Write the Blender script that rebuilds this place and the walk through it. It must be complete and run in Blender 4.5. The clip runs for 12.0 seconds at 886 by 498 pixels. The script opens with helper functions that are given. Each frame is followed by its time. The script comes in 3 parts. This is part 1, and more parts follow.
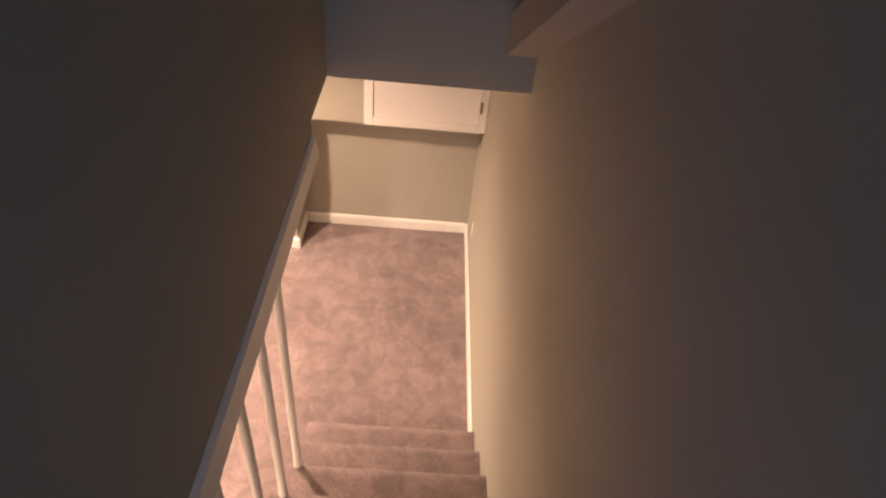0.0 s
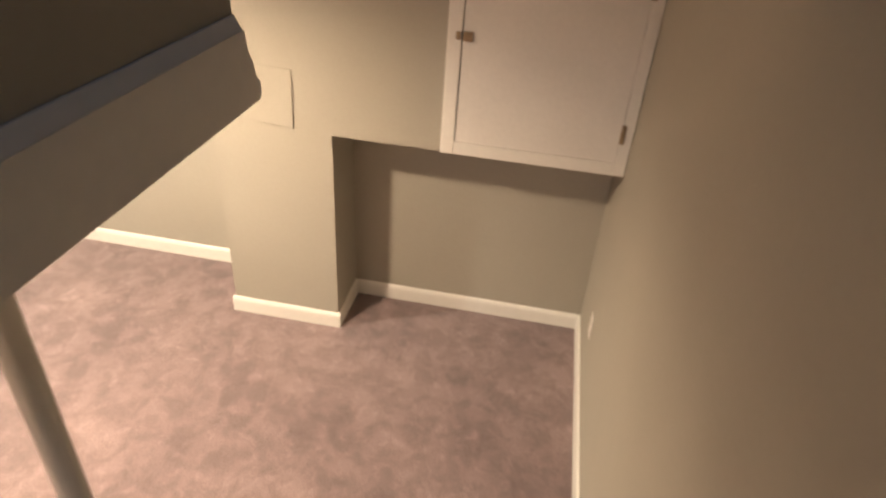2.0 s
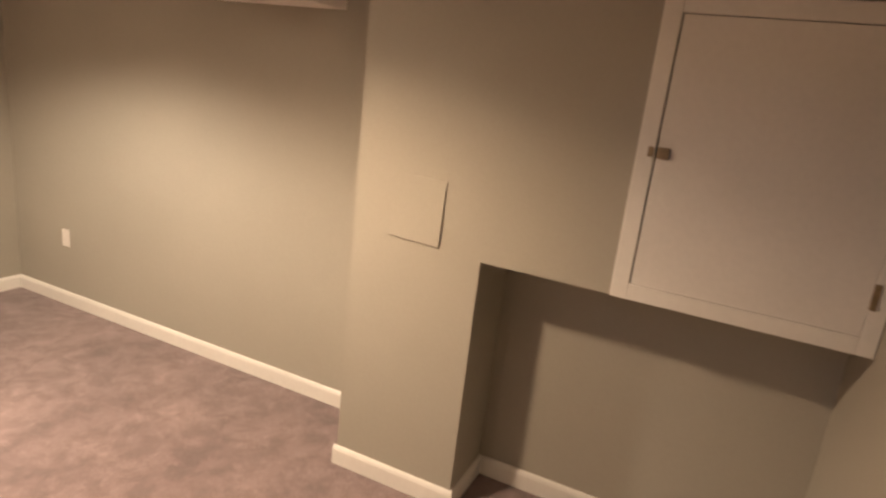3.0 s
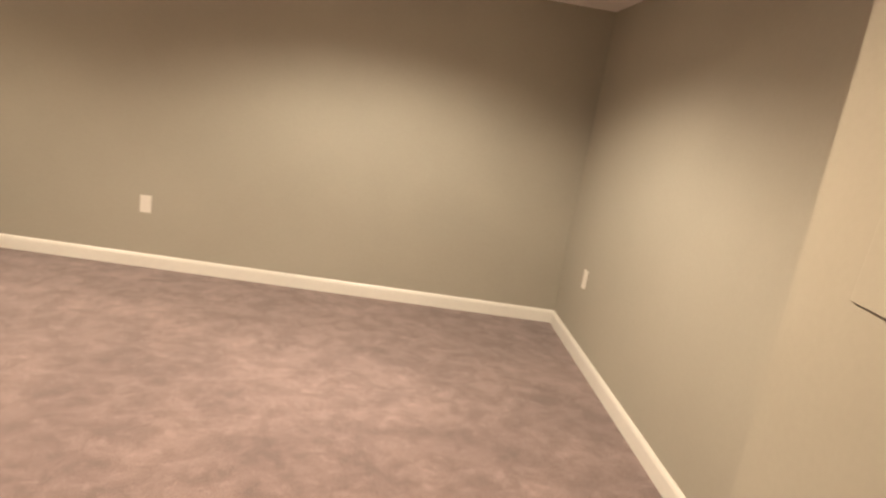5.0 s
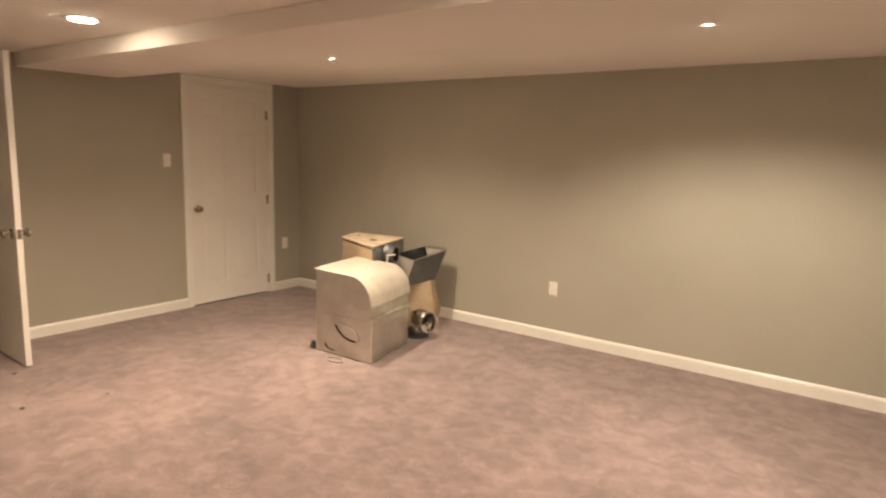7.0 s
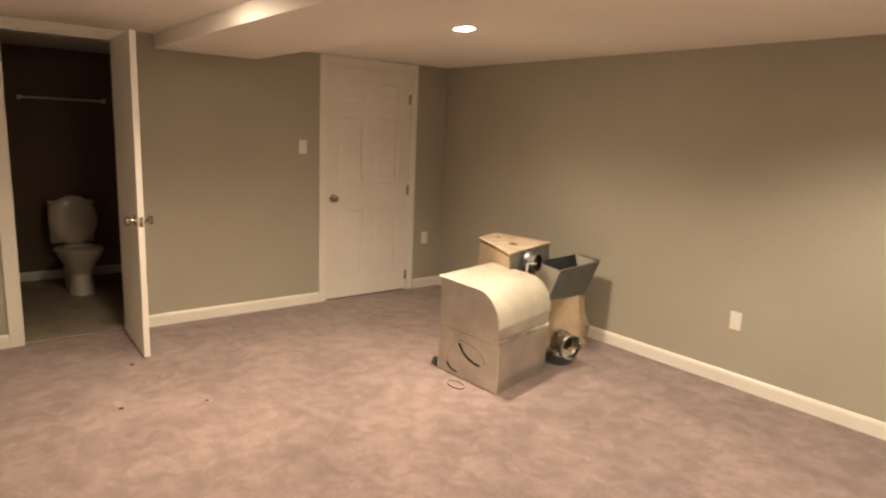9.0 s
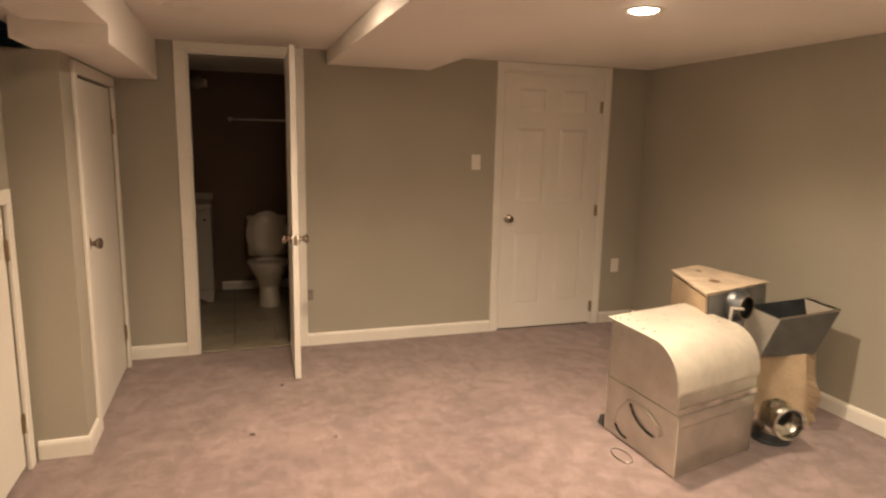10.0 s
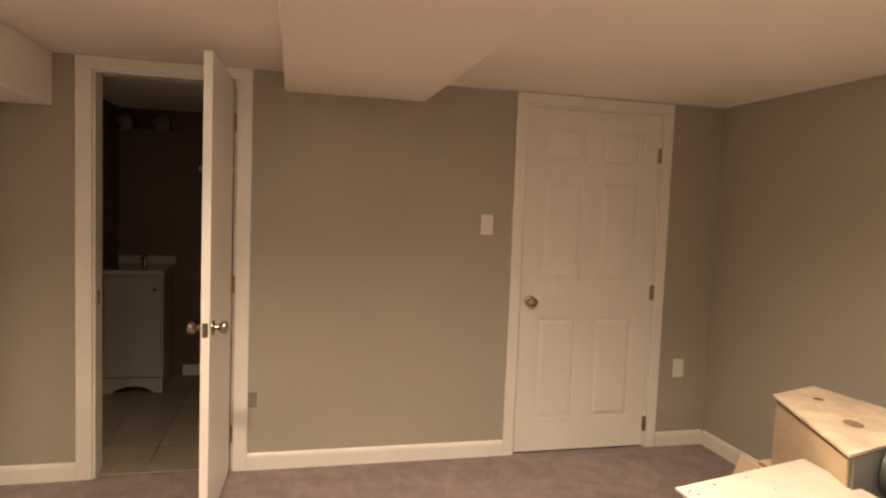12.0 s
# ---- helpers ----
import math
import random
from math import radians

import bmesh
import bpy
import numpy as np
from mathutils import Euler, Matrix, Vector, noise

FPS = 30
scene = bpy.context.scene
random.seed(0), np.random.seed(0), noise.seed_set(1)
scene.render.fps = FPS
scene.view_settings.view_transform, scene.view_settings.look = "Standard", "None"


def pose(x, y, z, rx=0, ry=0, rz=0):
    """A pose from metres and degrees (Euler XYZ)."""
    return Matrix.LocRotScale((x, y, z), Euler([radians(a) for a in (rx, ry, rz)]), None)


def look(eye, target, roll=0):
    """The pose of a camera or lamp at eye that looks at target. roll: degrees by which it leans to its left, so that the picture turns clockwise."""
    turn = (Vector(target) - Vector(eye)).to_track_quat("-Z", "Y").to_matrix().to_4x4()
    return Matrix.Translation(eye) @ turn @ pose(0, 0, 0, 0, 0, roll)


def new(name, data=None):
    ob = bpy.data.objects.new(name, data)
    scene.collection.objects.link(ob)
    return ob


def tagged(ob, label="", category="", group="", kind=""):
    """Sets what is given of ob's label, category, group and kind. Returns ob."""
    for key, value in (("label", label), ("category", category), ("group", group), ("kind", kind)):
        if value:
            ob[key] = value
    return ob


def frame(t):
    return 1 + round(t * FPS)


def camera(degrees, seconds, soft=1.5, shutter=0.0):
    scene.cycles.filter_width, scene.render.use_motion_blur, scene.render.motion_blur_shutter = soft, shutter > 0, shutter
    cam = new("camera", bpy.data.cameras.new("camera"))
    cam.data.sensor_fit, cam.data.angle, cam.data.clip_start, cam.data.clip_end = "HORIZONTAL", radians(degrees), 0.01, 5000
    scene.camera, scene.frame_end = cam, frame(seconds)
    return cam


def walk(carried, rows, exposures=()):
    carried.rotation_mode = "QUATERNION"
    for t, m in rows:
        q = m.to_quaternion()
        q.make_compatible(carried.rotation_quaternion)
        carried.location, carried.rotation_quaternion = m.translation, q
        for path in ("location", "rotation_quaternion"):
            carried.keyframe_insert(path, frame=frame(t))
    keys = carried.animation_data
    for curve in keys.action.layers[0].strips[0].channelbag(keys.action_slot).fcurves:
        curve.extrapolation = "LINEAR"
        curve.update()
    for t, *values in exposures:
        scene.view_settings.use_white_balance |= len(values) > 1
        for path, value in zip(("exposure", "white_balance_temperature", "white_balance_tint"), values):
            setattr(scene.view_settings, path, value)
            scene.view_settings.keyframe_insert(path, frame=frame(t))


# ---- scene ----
# camera: t, x, y, z, yaw, pitch, roll
PATH = [
    (0.0, 1.808, -0.298, 3.195, -89.136, -40.674, -4.824),
    (0.5, 2.059, -0.290, 2.990, -88.175, -39.032, -4.814),
    (1.0, 2.366, -0.352, 2.733, -87.017, -37.918, -4.087),
    (1.5, 2.635, -0.327, 2.485, -83.728, -36.653, -3.590),
    (2.0, 2.937, -0.310, 2.260, -79.440, -33.297, -3.620),
    (2.5, 3.185, -0.350, 2.034, -69.061, -24.814, -2.099),
    (3.0, 3.294, -0.232, 1.778, -63.719, -15.557, -6.333),
    (3.5, 3.511, -0.296, 1.662, -47.300, -14.240, -6.930),
    (3.7, 3.563, -0.280, 1.591, -40.717, -14.874, -6.056),
    (5.3, 4.842, 0.003, 1.336, 6.008, -13.008, -8.286),
    (5.5, 4.937, -0.058, 1.401, 11.922, -13.424, -6.662),
    (6.0, 5.123, -0.183, 1.470, 19.554, -12.957, -4.125),
    (6.5, 5.178, -0.351, 1.520, 28.719, -11.677, -1.980),
    (7.0, 5.236, -0.358, 1.496, 36.399, -8.828, -1.571),
    (7.2, 5.251, -0.348, 1.477, 38.739, -7.764, -1.790),
    (8.8, 4.890, 0.216, 1.520, 49.551, -9.972, -2.434),
    (9.0, 4.864, 0.323, 1.528, 51.786, -10.635, -2.360),
    (9.5, 4.649, 0.679, 1.508, 62.081, -11.004, -1.663),
    (10.0, 4.537, 0.929, 1.506, 71.848, -9.740, -1.142),
    (10.5, 4.240, 1.140, 1.484, 76.193, -7.849, -1.531),
    (11.0, 3.993, 1.449, 1.453, 80.117, -5.575, -1.602),
    (11.5, 3.709, 1.696, 1.462, 77.364, -4.091, -2.772),
    (12.0, 3.422, 1.608, 1.447, 76.581, -3.926, -2.167),
]

EXPOSURE = [(0.0, 1.13, 6750, 25), (0.5, 1.06, 6350, 18), (1.5, 0.84, 6050, 9), (2.0, 0.64, 6150, 10), (2.5, 0.26, 6300, 12), (3.0, 0.02, 6550, 15), (3.6, 0.02, 6500, 15), (5.5, 0.02, 6250, 8), (7.0, 0.0, 6350, 9),
            (9.0, 0.0, 6450, 7), (10.0, -0.11, 6650, 11), (11.0, -0.25, 6750, 14), (11.5, -0.16, 6550, 12), (12.0, 0.07, 6450, 12)]
cam = camera(70.19, 12.0, soft=2.2, shutter=0.3)
walk(cam, [(t, pose(x, y, z, 90 + p, r, a)) for t, x, y, z, a, p, r in PATH], EXPOSURE)

# ---- world and lamps ----
world = bpy.data.worlds.new("world")
scene.world = world
world.use_nodes = True
world.node_tree.nodes["Background"].inputs[0].default_value = (0.01, 0.011, 0.013, 1)
world.node_tree.nodes["Background"].inputs[1].default_value = 0.2

H = 2.107            # ceiling height of the basement
YA = 4.174          # long wall
XB = 5.858          # wall opposite the doors
XC = 5.447          # front of the chimney chase and cupboard
XN = 5.773          # back of the recess
YS = -0.695         # wall along the stairs
YL = 0.084          # open side of the stairwell
XH = 4.027          # header over the foot of the stairs
XW = 3.690          # end of the wall over the open side of the stairs
RISE, RUN, NOSE = 0.188, 0.238, 3.805
WARM = (1.0, 0.775, 0.56)
LIGHTS = [(1.974, 2.714), (1.776, 1.230), (4.42, 2.714), (4.405, 1.240)]


def lamp(name, kind_, m, energy, colour, size, spread=180):
    d = bpy.data.lights.new(name, "AREA")
    d.shape, d.size, d.energy, d.color = kind_, size, energy, colour
    d.spread = radians(spread)
    ob = new(name, d)
    ob.matrix_world = m
    return ob


def downlight_lamp(x, y, watts, colour, beam, edge):
    """A recessed reflector bulb: even light inside a cone that fades out at its edge."""
    d = bpy.data.lights.new("downlight_lamp", "SPOT")
    d.energy, d.color, d.shadow_soft_size = watts, colour, 0.06
    d.spot_size, d.spot_blend = radians(beam), edge
    ob = new("downlight_lamp", d)
    ob.matrix_world = pose(x, y, H - 0.02)
    return ob


TINTS = [WARM, (1.0, 0.745, 0.515), (1.0, 0.815, 0.62), (1.0, 0.73, 0.49)]
for (lx, ly), watts, beam, edge, tint in zip(LIGHTS, (232, 225, 252, 158), (142, 137, 152, 158), (1.0, 1.0, 0.5, 0.65), TINTS):
    downlight_lamp(lx, ly, watts, tint, beam, edge)
# daylight from the hall at the head of the stairs
hall = lamp("hall_doorway_light", "RECTANGLE", look((-0.16, -0.25, 3.4), (3.5, -0.25, 2.6)), 7.5, (0.33, 0.60, 1.0), 0.5)
hall.data.size_y = 1.5


# ---- materials ----
def mat(name, colour, rough=0.6, metal=0.0, spec=0.5, grain=None, blotch=None, bump=None, coat=0.0):
    """grain, blotch: (scale, amount of brightness change); bump: (scale, strength, distance)."""
    m = bpy.data.materials.new(name)
    m.use_nodes = True
    nt = m.node_tree
    b = nt.nodes["Principled BSDF"]
    b.inputs["Roughness"].default_value, b.inputs["Metallic"].default_value = rough, metal
    b.inputs["Specular IOR Level"].default_value = spec
    b.inputs["Coat Weight"].default_value = coat
    geo = nt.nodes.new("ShaderNodeNewGeometry")
    rgb = nt.nodes.new("ShaderNodeRGB")
    rgb.outputs[0].default_value = (*colour, 1)
    out = rgb.outputs[0]
    for spec_, detail in ((blotch, 3), (grain, 6)):
        if not spec_:
            continue
        n = nt.nodes.new("ShaderNodeTexNoise")
        n.inputs["Scale"].default_value, n.inputs["Detail"].default_value = spec_[0], detail
        nt.links.new(geo.outputs["Position"], n.inputs["Vector"])
        mr = nt.nodes.new("ShaderNodeMapRange")
        mr.inputs["From Min"].default_value, mr.inputs["From Max"].default_value = 0.3, 0.7
        mr.inputs["To Min"].default_value, mr.inputs["To Max"].default_value = 1 - spec_[1], 1 + spec_[1]
        nt.links.new(n.outputs["Fac"], mr.inputs["Value"])
        mx = nt.nodes.new("ShaderNodeVectorMath")
        mx.operation = "SCALE"
        nt.links.new(out, mx.inputs[0])
        nt.links.new(mr.outputs[0], mx.inputs["Scale"])
        out = mx.outputs[0]
    nt.links.new(out, b.inputs["Base Color"])
    if bump:
        n = nt.nodes.new("ShaderNodeTexNoise")
        n.inputs["Scale"].default_value, n.inputs["Detail"].default_value = bump[0], 4
        nt.links.new(geo.outputs["Position"], n.inputs["Vector"])
        bp = nt.nodes.new("ShaderNodeBump")
        bp.inputs["Strength"].default_value, bp.inputs["Distance"].default_value = bump[1], bump[2]
        nt.links.new(n.outputs["Fac"], bp.inputs["Height"])
        nt.links.new(bp.outputs[0], b.inputs["Normal"])
    return m


def emitter(name, colour, strength):
    m = bpy.data.materials.new(name)
    m.use_nodes = True
    b = m.node_tree.nodes["Principled BSDF"]
    b.inputs["Emission Color"].default_value = (*colour, 1)
    b.inputs["Emission Strength"].default_value = strength
    return m


PAINT = mat("greige_wall_paint", (0.392, 0.37, 0.304), 0.75, spec=0.3, blotch=(1.3, 0.04), grain=(60, 0.015), bump=(160, 0.05, 0.002))
CEIL = mat("ceiling_paint", (0.87, 0.83, 0.77), 0.85, spec=0.2, blotch=(1.0, 0.03), bump=(180, 0.1, 0.002))
TRIM = mat("white_trim_paint", (0.80, 0.78, 0.71), 0.35, blotch=(3, 0.03), grain=(40, 0.02), bump=(90, 0.05, 0.001))
DOOR = mat("white_door_paint", (0.78, 0.755, 0.69), 0.4, blotch=(2.5, 0.03), grain=(50, 0.02), bump=(120, 0.06, 0.001))
PLASTIC = mat("white_plastic", (0.80, 0.77, 0.70), 0.35)
NICKEL = mat("satin_nickel", (0.40, 0.35, 0.295), 0.22, metal=1.0, grain=(30, 0.08))
BRASS = mat("dull_brass", (0.36, 0.28, 0.18), 0.4, metal=0.8, grain=(40, 0.15))
STEEL = mat("galvanised_steel", (0.60, 0.585, 0.52), 0.29, metal=0.92, blotch=(5, 0.15), grain=(25, 0.03), bump=(4, 0.35, 0.012))
DUSTY = mat("dusty_steel", (0.63, 0.59, 0.50), 0.38, metal=0.30, blotch=(4, 0.10), grain=(30, 0.05), bump=(6, 0.1, 0.01))
CHROME = mat("shiny_duct_steel", (0.70, 0.69, 0.63), 0.17, metal=1.0, blotch=(16, 0.35), bump=(14, 0.2, 0.01))
DARKSTEEL = mat("dark_duct_steel", (0.085, 0.10, 0.112), 0.4, metal=0.6, blotch=(8, 0.3))
CARD = mat("cardboard", (0.45, 0.35, 0.235), 0.85, spec=0.2, blotch=(5, 0.14), grain=(60, 0.05), bump=(70, 0.2, 0.002))
KNOT = mat("brown_card_stain", (0.20, 0.135, 0.085), 0.9, spec=0.2, blotch=(40, 0.35))
COLLAR = mat("blue_grey_duct_steel", (0.17, 0.185, 0.19), 0.40, metal=0.8, blotch=(14, 0.3), bump=(20, 0.2, 0.005))
PALE = mat("pale_coated_sheet", (0.56, 0.525, 0.45), 0.5, blotch=(9, 0.08), bump=(40, 0.1, 0.002))
CARDTOP = mat("dusty_cardboard", (0.52, 0.43, 0.32), 0.9, spec=0.2, blotch=(8, 0.17), grain=(60, 0.08), bump=(70, 0.2, 0.002))
LINER = mat("grey_duct_liner", (0.23, 0.22, 0.195), 0.9, blotch=(12, 0.2), bump=(120, 0.3, 0.003))
DARKLINER = mat("dark_grey_duct_liner", (0.125, 0.12, 0.105), 0.8, blotch=(12, 0.15), bump=(120, 0.25, 0.003))
DULLSTEEL = mat("dull_grey_duct_steel", (0.22, 0.225, 0.22), 0.45, metal=0.4, blotch=(9, 0.25), bump=(8, 0.2, 0.006))
BLACK = mat("flat_black", (0.015, 0.014, 0.013), 0.5)
GAP = mat("dark_gap", (0.03, 0.025, 0.02), 0.9)
PORCELAIN = mat("white_porcelain", (0.62, 0.575, 0.49), 0.12, coat=0.5)
# darker than white glass, so the globes stay faint
FROST = mat("grey_frosted_glass", (0.30, 0.27, 0.23), 0.5)
TILE = mat("grey_green_vinyl_tile", (0.29, 0.26, 0.195), 0.45, blotch=(5, 0.12), grain=(30, 0.08))
STAIN = mat("scuffed_grey_plate", (0.22, 0.20, 0.17), 0.7, blotch=(20, 0.2))
LENS = emitter("lit_lens", WARM, 205.0)


def carpet_material():
    m = mat("mauve_carpet", (0.236, 0.172, 0.162), 1.0, spec=0.05, blotch=(1.6, 0.10), grain=(150, 0.22), bump=(260, 0.7, 0.006))
    nt = m.node_tree
    b = nt.nodes["Principled BSDF"]
    b.inputs["Sheen Weight"].default_value = 0.25
    b.inputs["Sheen Roughness"].default_value = 0.6
    # brushed pile: patches of lighter nap with ragged edges
    link = b.inputs["Base Color"].links[0]
    src = link.from_socket
    geo = nt.nodes.new("ShaderNodeNewGeometry")
    for scale, detail, warp, lo, hi, dark, light in ((2.4, 4, 0.3, 0.36, 0.64, 0.88, 1.10), (8.5, 3, 0.5, 0.40, 0.60, 0.85, 1.13), (19.0, 2, 0.6, 0.56, 0.66, 1.0, 1.17), (6.0, 3, 0.4, 0.58, 0.72, 1.0, 0.88)):
        n = nt.nodes.new("ShaderNodeTexNoise")
        n.inputs["Scale"].default_value, n.inputs["Detail"].default_value, n.inputs["Distortion"].default_value = scale, detail, warp
        n.inputs["Roughness"].default_value = 0.6
        nt.links.new(geo.outputs["Position"], n.inputs["Vector"])
        mr = nt.nodes.new("ShaderNodeMapRange")
        mr.inputs["From Min"].default_value, mr.inputs["From Max"].default_value = lo, hi
        mr.inputs["To Min"].default_value, mr.inputs["To Max"].default_value = dark, light
        nt.links.new(n.outputs["Fac"], mr.inputs["Value"])
        mx = nt.nodes.new("ShaderNodeVectorMath")
        mx.operation = "SCALE"
        nt.links.new(src, mx.inputs[0])
        nt.links.new(mr.outputs[0], mx.inputs["Scale"])
        src = mx.outputs[0]
    nt.links.new(mx.outputs[0], b.inputs["Base Color"])
    return m


CARPET = carpet_material()


# ---- mesh helpers ----
def box(bm, lo, hi, bevel=0.0, seg=2):
    lo, hi = Vector(lo), Vector(hi)
    r = bmesh.ops.create_cube(bm, size=1.0, matrix=Matrix.Translation((lo + hi) / 2) @ Matrix.Diagonal((*(hi - lo), 1)))
    if bevel:
        vs = set(r["verts"])
        es = [e for e in bm.edges if e.verts[0] in vs and e.verts[1] in vs]
        bmesh.ops.bevel(bm, geom=es, offset=bevel, segments=seg, affect="EDGES", profile=0.5)
    return bm


def boxes(*items, bevel=0.0):
    bm = bmesh.new()
    for lo, hi in items:
        box(bm, lo, hi, bevel)
    return bm


def lathe(profile, seg=24, m=None, caps=True):
    """Turns (radius, height) points about z; caps closes the ends."""
    bm = bmesh.new()
    rings = []
    for r, z in profile:
        rings.append([bm.verts.new((r * math.cos(2 * math.pi * i / seg), r * math.sin(2 * math.pi * i / seg), z)) for i in range(seg)])
    for a, b in zip(rings, rings[1:]):
        for i in range(seg):
            bm.faces.new((a[i], a[(i + 1) % seg], b[(i + 1) % seg], b[i]))
    if caps and profile[0][0] > 1e-5:
        bm.faces.new(list(reversed(rings[0])))
    if caps and profile[-1][0] > 1e-5:
        bm.faces.new(rings[-1])
    bmesh.ops.remove_doubles(bm, verts=bm.verts, dist=1e-6)
    bmesh.ops.recalc_face_normals(bm, faces=bm.faces)
    if m is not None:
        bmesh.ops.transform(bm, matrix=m, verts=bm.verts)
    return bm


def prism(points, depth, m=None):
    """A flat outline in x, z pushed along +y by depth."""
    bm = bmesh.new()
    a = [bm.verts.new((x, 0, z)) for x, z in points]
    b = [bm.verts.new((x, depth, z)) for x, z in points]
    n = len(points)
    bm.faces.new(a)
    bm.faces.new(list(reversed(b)))
    for i in range(n):
        bm.faces.new((a[i], b[i], b[(i + 1) % n], a[(i + 1) % n]))
    bmesh.ops.recalc_face_normals(bm, faces=bm.faces)
    if m is not None:
        bmesh.ops.transform(bm, matrix=m, verts=bm.verts)
    return bm


def tube(points, radius, seg=8):
    """A round wire through points."""
    bm = bmesh.new()
    pts = [Vector(p) for p in points]
    rings = []
    for i, p in enumerate(pts):
        d = (pts[min(i + 1, len(pts) - 1)] - pts[max(i - 1, 0)]).normalized()
        q = d.to_track_quat("Z", "Y")
        rings.append([bm.verts.new(p + q @ Vector((radius * math.cos(2 * math.pi * k / seg), radius * math.sin(2 * math.pi * k / seg), 0))) for k in range(seg)])
    for a, b in zip(rings, rings[1:]):
        for i in range(seg):
            bm.faces.new((a[i], a[(i + 1) % seg], b[(i + 1) % seg], b[i]))
    bm.faces.new(list(reversed(rings[0])))
    bm.faces.new(rings[-1])
    bmesh.ops.recalc_face_normals(bm, faces=bm.faces)
    return bm


def hull(corners):
    """A box of eight corners: four below, four above, both in turn."""
    bm = bmesh.new()
    v = [bm.verts.new(c) for c in corners]
    for f in ((3, 2, 1, 0), (4, 5, 6, 7), (0, 1, 5, 4), (1, 2, 6, 5), (2, 3, 7, 6), (3, 0, 4, 7)):
        bm.faces.new([v[i] for i in f])
    bmesh.ops.recalc_face_normals(bm, faces=bm.faces)
    return bm


def mesh_object(name, bm, material, smooth=False):
    me = bpy.data.meshes.new(name)
    bm.to_mesh(me)
    bm.free()
    me.materials.append(material)
    if smooth:
        me.polygons.foreach_set("use_smooth", [True] * len(me.polygons))
        me.set_sharp_from_angle(angle=radians(38))
    return new(name, me)


def part(name, bm, material, parent, label="", smooth=False):
    ob = mesh_object(name, bm, material, smooth)
    ob.parent = parent
    return tagged(ob, label=label)


def thing(name, at, label, category, group=""):
    e = new(name)
    e.matrix_world = at if isinstance(at, Matrix) else Matrix.Translation(at)
    return tagged(e, label, category, group)


def structure(name, bm, material, label, category, smooth=False):
    return tagged(mesh_object(name, bm, material, smooth), label, category, kind="structure")


# ---- large structure ----
structure("floor", boxes(((-0.02, YS - 0.1, -0.1), (6.0, YA + 0.1, 0.0))), CARPET, "mauve-brown cut-pile carpet with brushed patches", "floor")
structure("wall_north", boxes(((-0.12, YA, 0), (6.0, YA + 0.12, H))), PAINT, "long greige painted basement wall", "wall")
BY0, BY1 = 0.655, 1.327      # bathroom opening
DY0, DY1 = 2.893, 3.768      # panelled door opening
structure("wall_west", boxes(
    ((-0.12, YS, 0), (0, BY0, H)), ((-0.12, BY0, 2.045), (0, BY1, H)), ((-0.12, BY1, 0), (0, DY0, H)),
    ((-0.12, DY0, 2.045), (0, DY1, H)), ((-0.12, DY1, 0), (0, YA, H))), PAINT, "greige painted wall with two door openings", "wall")
structure("wall_east", boxes(((XB, 1.0, 0), (6.05, YA, H))), PAINT, "greige painted end wall of the basement", "wall")
structure("wall_recess", boxes(((XN, YS, 0), (6.05, 0.59, 1.106))), PAINT, "greige painted back of a low recess", "wall")
structure("wall_chase", boxes(((XC, 0.59, 0), (XB, 1.168, H))), PAINT, "greige boxed-in chase beside a low recess", "wall")
CY0, CY1, CZ0, CZ1 = -0.645, 0.038, 1.163, 2.036   # cupboard opening
for name, lo, hi in (("wall_over_recess", (XC, YS, 1.106), (XN, 0.59, CZ0)), ("wall_over_cupboard", (XC, YS, CZ1), (XN, 0.59, H)), ("wall_cupboard_side", (XC, CY1, CZ0), (XN, 0.59, CZ1)),
                     ("wall_cupboard_side", (XC, YS, CZ0), (XN, CY0, CZ1)), ("wall_cupboard_back", (XC + 0.12, CY0, CZ0), (XN, CY1, CZ1))):
    structure(name, boxes((lo, hi)), PAINT, "greige painted wall round the cupboard opening", "wall")
structure("wall_south", boxes(((-0.12, YS - 0.12, 0), (6.0, YS, 4.9))), PAINT, "tall greige wall along the carpeted stairs", "wall")
structure("wall_header", boxes(((XH, YS, H), (XH + 0.12, YL, 4.9))), PAINT, "greige wall above the foot of the stairs", "wall")
structure("wall_stairwell", boxes(((-0.12, YL, 2.041), (XW, YL + 0.1, H)), ((-0.12, YL, H), (XH, YL + 0.1, 4.9))), PAINT, "greige wall above the open side of the stairs", "wall")
structure("wall_landing", boxes(((-0.24, YS, 2.44), (-0.12, -0.56, 4.9)), ((-0.24, 0.06, 2.44), (-0.12, YL + 0.1, 4.9)), ((-0.24, -0.56, 4.48), (-0.12, 0.06, 4.9))), PAINT, "greige wall at the head of the stairs", "wall")
structure("ceiling_stairwell", boxes(((-0.24, YS - 0.12, 4.9), (XH + 0.12, YL + 0.1, 5.0))), CEIL, "plain ceiling high over the stairs", "ceiling")
structure("ceiling", boxes(
    ((-0.12, YL + 0.1, H), (6.0, YA + 0.12, 2.4)), ((XH + 0.12, YS - 0.12, H), (6.0, YL + 0.1, 2.4)), ((XH, YL, H), (XH + 0.12, YL + 0.1, 2.4))), CEIL, "smooth off-white basement ceiling", "ceiling")
structure("ceiling_beam", boxes(((0, 1.559, 2.008), (XB, 2.302, H)), bevel=0.004), CEIL, "boxed-in off-white ceiling beam across the room", "beam")
structure("ceiling_soffit", boxes(((0, 0.135, 1.856), (1.67, 0.479, H)), ((1.67, YL + 0.1, 1.93), (XW, 0.479, H)), bevel=0.004), CEIL, "off-white boxed soffit beside the stairs", "soffit")
